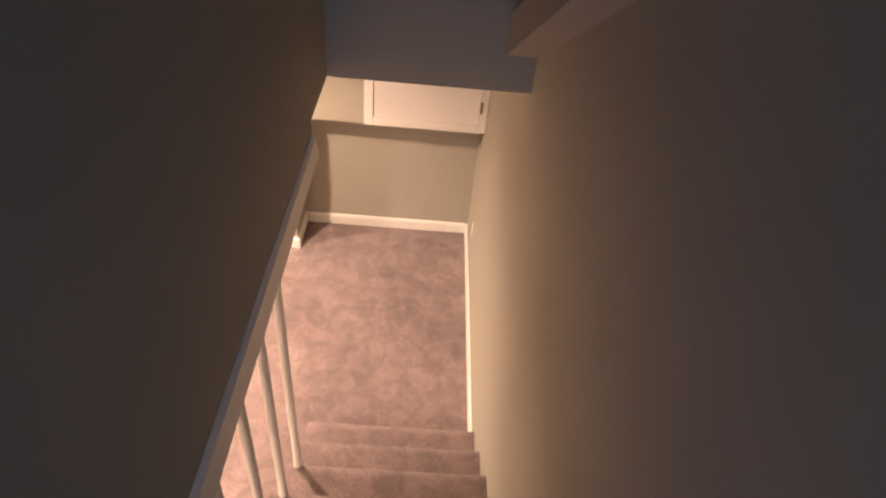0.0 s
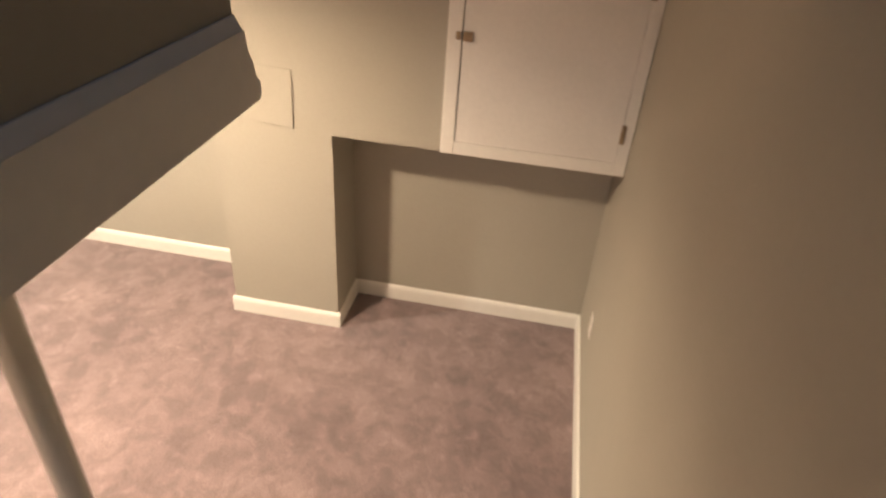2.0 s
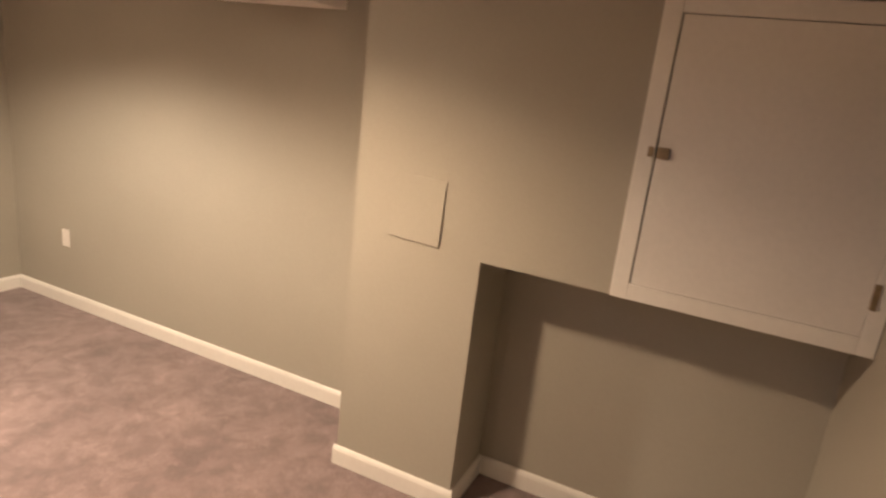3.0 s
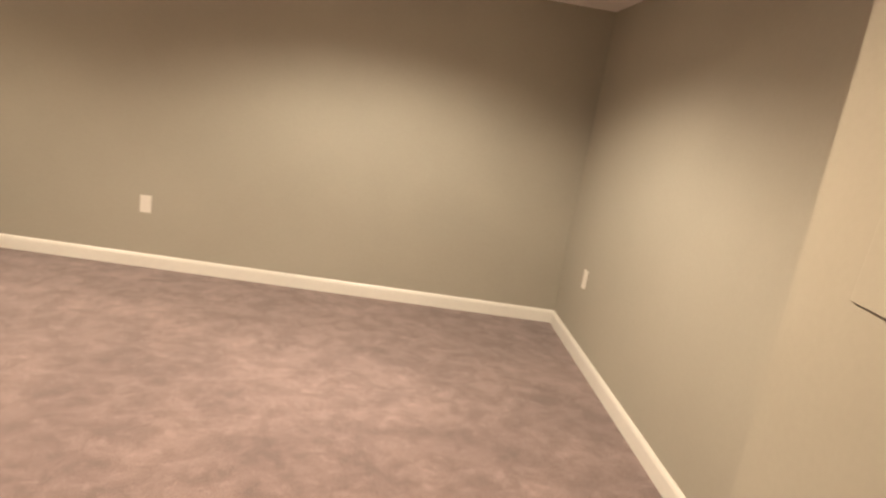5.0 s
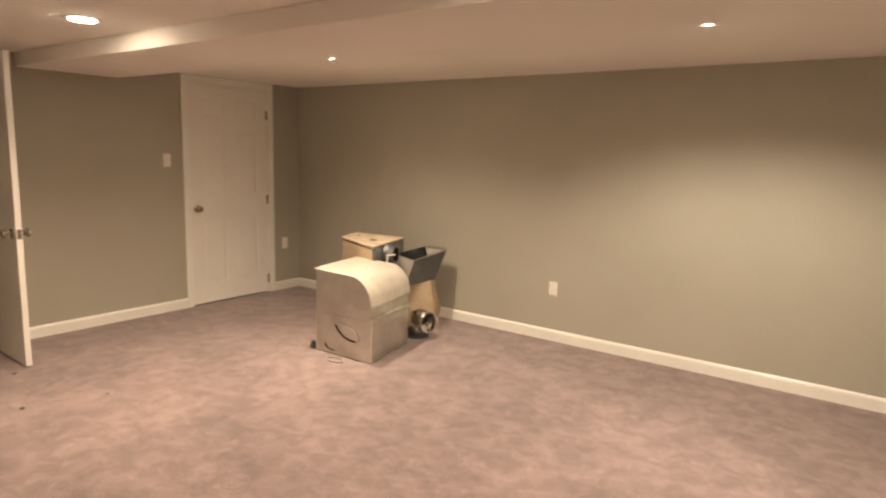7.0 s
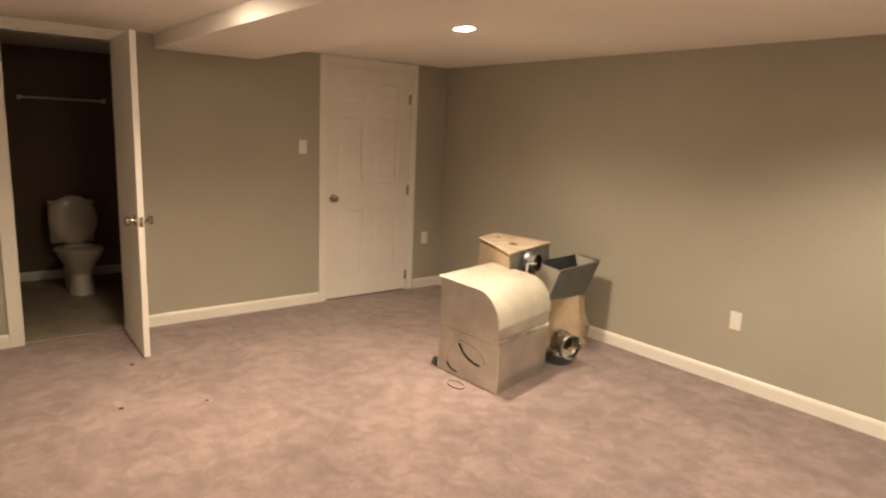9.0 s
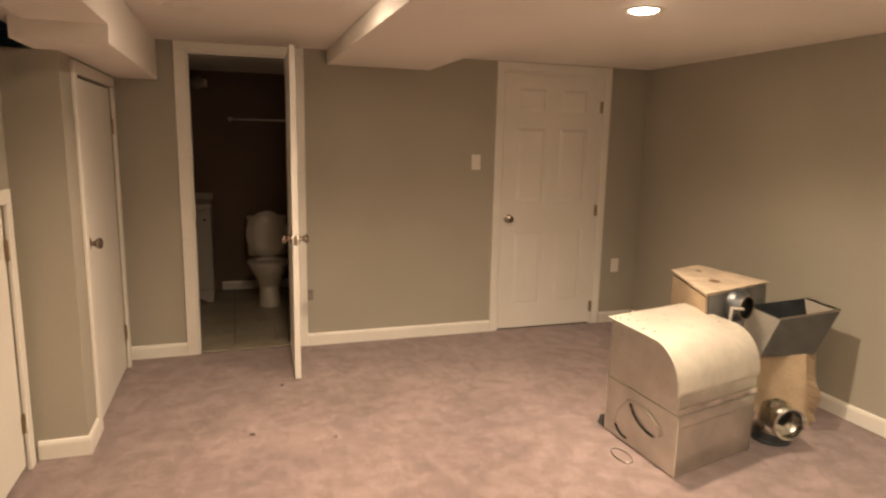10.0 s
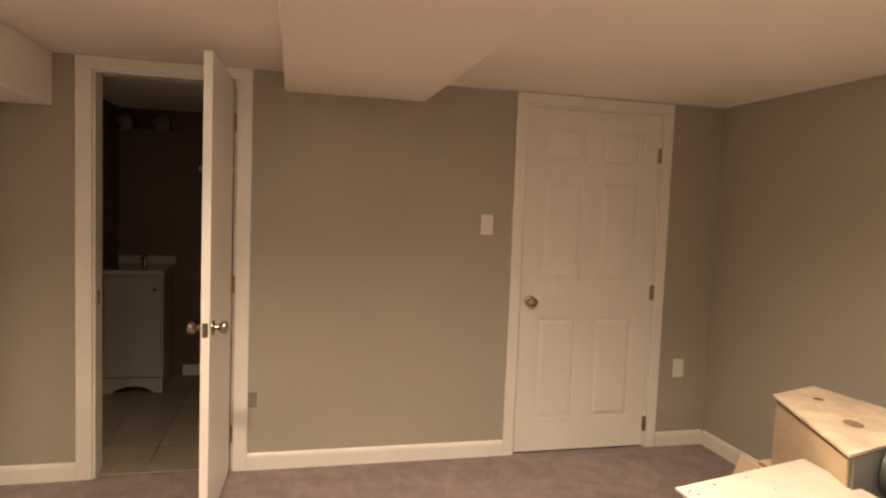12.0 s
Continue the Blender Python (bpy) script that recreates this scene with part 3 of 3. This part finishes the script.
# carton under the long wall, with a round duct collar at one end
lowc = thing("carton", (1.45, 3.6, 0), "worn brown cardboard carton standing on the carpet", "carton")
part("body", hull([(x - 1.45, y - 3.6, z) for x, y, z in ((1.26, 3.49, 0.002), (1.85, 3.44, 0.002), (1.775, 4.0, 0.002), (1.19, 3.98, 0.002), (1.27, 3.50, 0.45), (1.86, 3.43, 0.45), (1.77, 3.99, 0.45), (1.20, 3.97, 0.45))]), CARD, lowc)
part("flap", hull([(x - 1.45, y - 3.6, z) for x, y, z in ((1.20, 3.43, 0.36), (1.50, 3.42, 0.36), (1.50, 3.425, 0.36), (1.20, 3.435, 0.36), (1.22, 3.455, 0.452), (1.50, 3.45, 0.452), (1.50, 3.458, 0.452), (1.22, 3.463, 0.452))]), CARD, lowc)

upc = thing("carton", (1.5, 3.55, 0.452), "upturned cardboard carton with a metal duct collar in its end", "carton")


def at(o, pts):
    return [(x - o[0], y - o[1], z - o[2]) for x, y, z in pts]


O2 = (1.5, 3.55, 0.452)
part("body", hull(at(O2, ((1.315, 3.52, 0.4525), (1.86, 3.32, 0.4525), (1.74, 3.835, 0.4525), (1.245, 3.775, 0.4525), (1.315, 3.52, 0.712), (1.865, 3.30, 0.708), (1.74, 3.825, 0.730), (1.245, 3.765, 0.730)))), CARD, upc)
part("lid", hull(at(O2, ((1.300, 3.515, 0.728), (1.885, 3.285, 0.722), (1.755, 3.835, 0.737), (1.235, 3.775, 0.737), (1.300, 3.515, 0.736), (1.885, 3.285, 0.733), (1.755, 3.835, 0.745), (1.235, 3.775, 0.745)))), CARDTOP, upc, "dusty pale top")
part("stain", lathe([(0.0, 0.0), (0.033, 0.0), (0.026, 0.006), (0.012, 0.003), (0.0, 0.005)], 7, Matrix.Translation((1.665 - 1.5, 3.53 - 3.55, 0.741 - 0.452)) @ Matrix.Diagonal((1.2, 0.8, 1, 1))), KNOT, upc, "dark knot of torn cardboard")
part("stain", lathe([(0.0, 0.0), (0.02, 0.0), (0.016, 0.003), (0.0, 0.004)], 6, Matrix.Translation((1.40 - 1.5, 3.64 - 3.55, 0.743 - 0.452))), KNOT, upc)
part("end_plate", hull(at(O2, ((1.864, 3.325, 0.455), (1.877, 3.322, 0.455), (1.760, 3.825, 0.455), (1.747, 3.825, 0.455), (1.867, 3.31, 0.72), (1.881, 3.308, 0.72), (1.758, 3.815, 0.73), (1.745, 3.815, 0.73)))), DULLSTEEL, upc, "grey sheet-metal end")
ax = Matrix.Translation((1.835 - 1.5, 3.53 - 3.55, 0.645 - 0.452)) @ Matrix.Rotation(radians(13), 4, "Z") @ TOWARD_X
part("collar", lathe([(0.094, 0.0), (0.094, 0.010), (0.090, 0.028), (0.081, 0.044), (0.070, 0.056), (0.065, 0.070), (0.062, 0.071), (0.061, 0.05), (0.061, 0.03)], 32, ax, False), COLLAR, upc, "blue-grey domed duct collar", True)
# black lining: shade inside the open duct is put into its colour
part("mouth", lathe([(0.0605, 0.066), (0.0605, 0.030), (0.0, 0.028)], 28, ax, False), BLACK, upc, "inside of the collar, its shade put in as black", True)
part("rim", lathe([(0.0625, 0.068), (0.066, 0.069), (0.066, 0.072), (0.0625, 0.073), (0.0615, 0.070), (0.0625, 0.068)], 28, ax, False), BRASS, upc, "thin brassy rim", True)

# carton with an open duct boot on it
O3 = (2.0, 3.78, 0)
frontc = thing("carton", O3, "torn brown cardboard carton with ragged edges", "carton")
part("body", hull(at(O3, ((1.80, 3.72, 0.002), (2.10, 3.86, 0.002), (1.93, 4.10, 0.002), (1.80, 4.06, 0.002), (1.80, 3.69, 0.325), (2.05, 3.84, 0.40), (1.90, 4.08, 0.39), (1.80, 4.05, 0.355)))), CARD, frontc)
bm = bmesh.new()
prev = None
random.seed(4)
a = [bm.verts.new((2.06 + 0.005 * k - O3[0], 3.832 - O3[1], 0.41 - 0.036 * k)) for k in range(11)]
b = [bm.verts.new((2.08 + 0.005 * k + 0.03 * random.random() - 0.015 * math.sin(k * 0.9) - O3[0], 3.865 - O3[1], 0.41 - 0.036 * k)) for k in range(11)]
for k in range(10):
    bm.faces.new((a[k], a[k + 1], b[k + 1], b[k]))
bmesh.ops.solidify(bm, geom=bm.faces[:], thickness=0.005)
part("torn_flap", bm, CARD, frontc, "ragged torn edge")

O4 = (2.02, 3.68, 0.40)
boot = thing("duct_boot", O4, "open flared duct boot with grey insulation", "duct")


def sheet(name, q, material, t=0.008):
    """A stiff sheet through four corners."""
    bm = bmesh.new()
    f = bm.faces.new([bm.verts.new((x - O4[0], y - O4[1], z - O4[2])) for x, y, z in q])
    bmesh.ops.solidify(bm, geom=[f], thickness=t)
    bmesh.ops.recalc_face_normals(bm, faces=bm.faces)
    return part(name, bm, material, boot)


B0, B1, B2, B3 = (1.900, 3.678, 0.357), (2.050, 3.892, 0.394), (1.96, 4.02, 0.405), (1.800, 3.610, 0.400)
T0, T1, T2, T3 = (1.920, 3.774, 0.566), (2.078, 4.012, 0.642), (1.845, 4.012, 0.655), (1.790, 3.660, 0.622)
sheet("front_panel", (B0, B1, T1, T0), DARKLINER, 0.006)
sheet("side_panel", (B1, B2, T2, T1), PALE, 0.006)
sheet("back_panel", (B2, B3, T3, T2), DARKSTEEL)
sheet("side_panel", (B3, B0, T0, T3), PALE, 0.006)
sheet("bottom", (B0, B3, B2, B1), DARKSTEEL)
sheet("lip", (T0, T1, (T1[0] + 0.002, T1[1], T1[2] + 0.012), (T0[0] + 0.002, T0[1], T0[2] + 0.012)), STEEL)
sheet("lip", (T1, T2, (T2[0], T2[1], T2[2] + 0.011), (T1[0], T1[1], T1[2] + 0.011)), STEEL)
sheet("lip", (T3, T0, (T0[0], T0[1], T0[2] + 0.008), (T3[0], T3[1], T3[2] + 0.008)), DARKLINER)
sheet("edge_strip", ((1.885, 3.440, 0.53), (1.905, 3.443, 0.53), (1.913, 3.446, 0.652), (1.893, 3.443, 0.652)), PLASTIC)
sheet("edge_strip", ((1.893, 3.443, 0.644), (1.958, 3.473, 0.652), (1.958, 3.475, 0.664), (1.893, 3.445, 0.656)), PLASTIC)

# duct elbow
elbow = thing("duct_elbow", (2.140, 3.555, 0), "shiny galvanised round duct elbow on the carpet", "duct")
TURN = Matrix.Rotation(radians(-12), 4, "Z") @ Matrix.Scale(0.84, 4)
part("base_collar", lathe([(0.096, 0.002), (0.096, 0.011), (0.086, 0.018), (0.082, 0.055)], 28), DARKSTEEL, elbow, "dark collar", True)
bm = bmesh.new()
rings = []
for k in range(13):
    a = math.pi / 2 * min(k, 10) / 10
    c = Vector((0.115 - 0.115 * math.cos(a) + 0.02 * max(0, k - 10), 0, 0.055 + 0.115 * math.sin(a) + 0.045 * math.sin(2 * a) ** 2))
    u = Vector((math.cos(a), 0, -math.sin(a)))
    w = 0.098 if k % 3 else 0.091
    rings.append([bm.verts.new(c + w * (math.cos(t) * u + math.sin(t) * Vector((0, 1, 0)))) for t in [2 * math.pi * i / 24 for i in range(24)]])
for r0, r1 in zip(rings, rings[1:]):
    for i in range(24):
        bm.faces.new((r0[i], r0[(i + 1) % 24], r1[(i + 1) % 24], r1[i]))
bmesh.ops.recalc_face_normals(bm, faces=bm.faces)
bmesh.ops.solidify(bm, geom=bm.faces[:], thickness=0.003)
place(bm, TURN)
part("bend", bm, CHROME, elbow, "shiny gored bend")
part("rim", lathe([(0.092, 0.0), (0.104, 0.004), (0.104, 0.016), (0.098, 0.020), (0.088, 0.016), (0.088, 0.0), (0.092, 0.0)], 28, TURN @ Matrix.Translation((0.152, 0, 0.170)) @ TOWARD_X, False), CHROME, elbow, "", True)

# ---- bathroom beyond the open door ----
# bathroom walls take a darker, browner colour than the other walls
BROWN = mat("dark_brown_bathroom_wall", (0.20, 0.15, 0.11), 0.7, spec=0.3, blotch=(1.3, 0.05), bump=(220, 0.12, 0.002))
structure("bathroom_floor", boxes(((-2.02, 0.2, -0.1), (-0.02, 1.85, 0.002))), GAP, "dark joints under the bathroom tiles", "floor")
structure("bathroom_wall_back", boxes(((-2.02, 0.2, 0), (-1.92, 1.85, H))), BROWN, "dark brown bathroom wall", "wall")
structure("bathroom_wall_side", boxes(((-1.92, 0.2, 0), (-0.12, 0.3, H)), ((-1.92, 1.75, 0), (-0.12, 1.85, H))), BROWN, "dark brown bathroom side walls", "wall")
structure("bathroom_ceiling", boxes(((-2.02, 0.2, H), (-0.12, 1.85, 2.2))), CEIL, "off-white bathroom ceiling", "ceiling")
structure("threshold", boxes(((-0.13, BY0 + 0.012, 0.0), (-0.02, BY1 - 0.012, 0.012)), bevel=0.004), TILE, "pale stone threshold of the bathroom", "threshold")
baseboard((-1.92, 0.78), (-1.92, 1.75), (1, 0))

VANITY = mat("warm_grey_cabinet_paint", (0.50, 0.475, 0.43), 0.4, blotch=(3, 0.04), bump=(120, 0.06, 0.001))
vanity = thing("bathroom_vanity", (-1.44, 0.315, 0), "pale grey bathroom vanity with an arched toe board", "vanity")
vw, vd, vh = 0.40, 0.47, 0.87
toe = [(0, 0.002), (0.05, 0.002)] + [(0.05 + 0.30 * k / 10, 0.06 * math.sin(math.pi * k / 10) ** 0.6) for k in range(1, 10)] + [(0.35, 0.002), (vw, 0.002), (vw, 0.12), (0, 0.12)]
RZ = Matrix(((0, -1, 0, 0), (1, 0, 0, 0), (0, 0, 1, 0), (0, 0, 0, 1)))
part("body", boxes(((-vd, 0, 0.10), (-0.02, vw, vh)), ((-vd, 0.0, 0.002), (-0.02, 0.018, 0.10)), ((-vd, vw - 0.018, 0.002), (-0.02, vw, 0.10))), VANITY, vanity)
part("toe_board", prism(toe, 0.02, RZ), VANITY, vanity)
vdoor = part("door", boxes(((-0.018, 0.015, 0.13), (0.002, vw - 0.015, vh - 0.02)), bevel=0.003), VANITY, vanity)
part("handle", lathe([(0.006, 0), (0.006, 0.012), (0.014, 0.02), (0.012, 0.028), (0, 0.03)], 14, pose(0.002, vw - 0.05, vh - 0.1) @ TOWARD_X), NICKEL, vdoor, "small nickel knob", True)
part("basin_top", boxes(((-vd - 0.01, -0.01, vh), (0.015, vw + 0.01, vh + 0.035)), ((-vd - 0.01, -0.01, vh + 0.035), (-vd + 0.015, vw + 0.01, vh + 0.10)), bevel=0.008), PORCELAIN, vanity, "white cultured-marble basin top")
tap = part("tap", lathe([(0.024, vh + 0.035), (0.020, vh + 0.06), (0.012, vh + 0.09), (0.010, vh + 0.12), (0, vh + 0.125)], 16, Matrix.Translation((-vd + 0.10, vw / 2, 0))), NICKEL, vanity, "chrome tap", True)
part("spout", tube([(-vd + 0.10 + 0.012 * k, vw / 2, vh + 0.09 + 0.012 * math.sin(k * 0.35)) for k in range(10)], 0.009), NICKEL, tap, "", True)

toilet = thing("toilet", (-1.29, 1.20, 0), "white porcelain toilet with its lid raised", "toilet")
bm = bmesh.new()
secs = [(0.0, 0.10, 0.15, 0.02), (0.03, 0.10, 0.15, 0.02), (0.18, 0.09, 0.12, 0.0), (0.28, 0.13, 0.17, 0.03), (0.36, 0.175, 0.225, 0.05), (0.39, 0.185, 0.235, 0.05)]
rings = [[bm.verts.new((cx + ry * math.cos(2 * math.pi * i / 28), rx * math.sin(2 * math.pi * i / 28), z + 0.003)) for i in range(28)] for z, rx, ry, cx in secs]
for r0, r1 in zip(rings, rings[1:]):
    for i in range(28):
        bm.faces.new((r0[i], r0[(i + 1) % 28], r1[(i + 1) % 28], r1[i]))
bm.faces.new(rings[-1])
bmesh.ops.recalc_face_normals(bm, faces=bm.faces)
part("bowl", bm, PORCELAIN, toilet, "", True)
bm = lathe([(0.11, 0.0), (0.19, 0.0), (0.195, 0.012), (0.18, 0.024), (0.12, 0.024), (0.11, 0.012), (0.11, 0.0)], 32, Matrix.Translation((0.05, 0, 0.394)) @ Matrix.Diagonal((1.25, 1, 1, 1)), False)
part("seat", bm, PORCELAIN, toilet, "", True)
bm = lathe([(0.0, 0.0), (0.185, 0.0), (0.19, 0.008), (0.175, 0.020), (0.12, 0.026), (0.0, 0.026)], 32, pose(-0.195, 0, 0.62, 0, 83) @ Matrix.Diagonal((1.13, 1.0, 1, 1)))
part("lid", bm, PORCELAIN, toilet, "raised oval lid", True)
part("tank", boxes(((-0.44, -0.175, 0.40), (-0.25, 0.175, 0.75)), bevel=0.025), PORCELAIN, toilet, "", True)
part("tank_lid", boxes(((-0.45, -0.18, 0.75), (-0.243, 0.18, 0.785)), bevel=0.012), PORCELAIN, toilet, "", True)
part("flush_lever", tube([(-0.235, -0.14, 0.72), (-0.225, -0.14, 0.72), (-0.222, -0.10, 0.715), (-0.222, -0.06, 0.71)], 0.006), NICKEL, toilet)
part("pedestal", boxes(((-0.40, -0.09, 0.003), (-0.10, 0.09, 0.40)), bevel=0.03), PORCELAIN, toilet, "", True)

rail = thing("towel_bar", (-1.92, 1.235, 1.667), "white metal towel bar on the bathroom wall", "towel bar")
part("bar", tube([(0.06, -0.33, 0), (0.06, 0.33, 0)], 0.009), PLASTIC, rail, "", True)
for dy in (-0.33, 0.33):
    part("bracket", boxes(((0.0, dy - 0.015, -0.02), (0.07, dy + 0.015, 0.02)), bevel=0.004), PLASTIC, rail)
vl = thing("vanity_light", (-1.92, 0.50, 1.99), "two-globe bathroom wall light, switched off", "wall light")
part("back_plate", boxes(((0.0, -0.22, -0.04), (0.025, 0.22, 0.04)), bevel=0.006), NICKEL, vl)
for dy in (-0.13, 0.13):
    part("globe", lathe([(0.0, -0.06), (0.03, -0.052), (0.052, -0.025), (0.058, 0.0), (0.05, 0.03), (0.028, 0.055), (0.0, 0.06)], 20, Matrix.Translation((0.09, dy, 0))), FROST, vl, "unlit white globe", True)

# bathroom floor tiles
tiles = bpy.data.objects["bathroom_floor"]
bm = bmesh.new()
box(bm, (0, 0, 0.002), (0.299, 0.299, 0.009), 0.0015, 1)
tile_mesh = bpy.data.meshes.new("tile")
bm.to_mesh(tile_mesh)
bm.free()
tile_mesh.materials.append(TILE)
for i in range(6):
    for j in range(5):
        o = new("tile", tile_mesh)
        o.location = (-1.925 + 0.302 * i, 0.31 + 0.302 * j - 0.02, 0)
        o.parent = tiles

# scraps on the carpet
for sx, sy, sr in ((0.728, 1.164, 0.009), (1.364, 0.970, 0.010), (1.504, 1.377, 0.007)):
    bm = lathe([(0.0, 0.0), (sr, 0.0), (sr * 0.8, sr * 0.5), (0.0, sr * 0.7)], 6, Matrix.Diagonal((1.0, 1.5, 1.0, 1.0)))
    o = mesh_object("scrap", bm, BLACK)
    o.location = (sx, sy, 0.0)
    tagged(o, "tiny dark crumb lying on the carpet", "scrap", "scraps")
bm = hull([(-0.03, -0.02, 0), (0.03, -0.025, 0), (0.035, 0.02, 0), (-0.025, 0.025, 0), (-0.02, -0.01, 0.05), (0.015, -0.015, 0.06), (0.02, 0.012, 0.045), (-0.015, 0.015, 0.05)])
o = mesh_object("scrap", bm, DARKSTEEL)
o.location = (1.745, 2.80, 0.0)
tagged(o, "dark sheet-metal offcut beside the duct plenum", "scrap", "scraps")
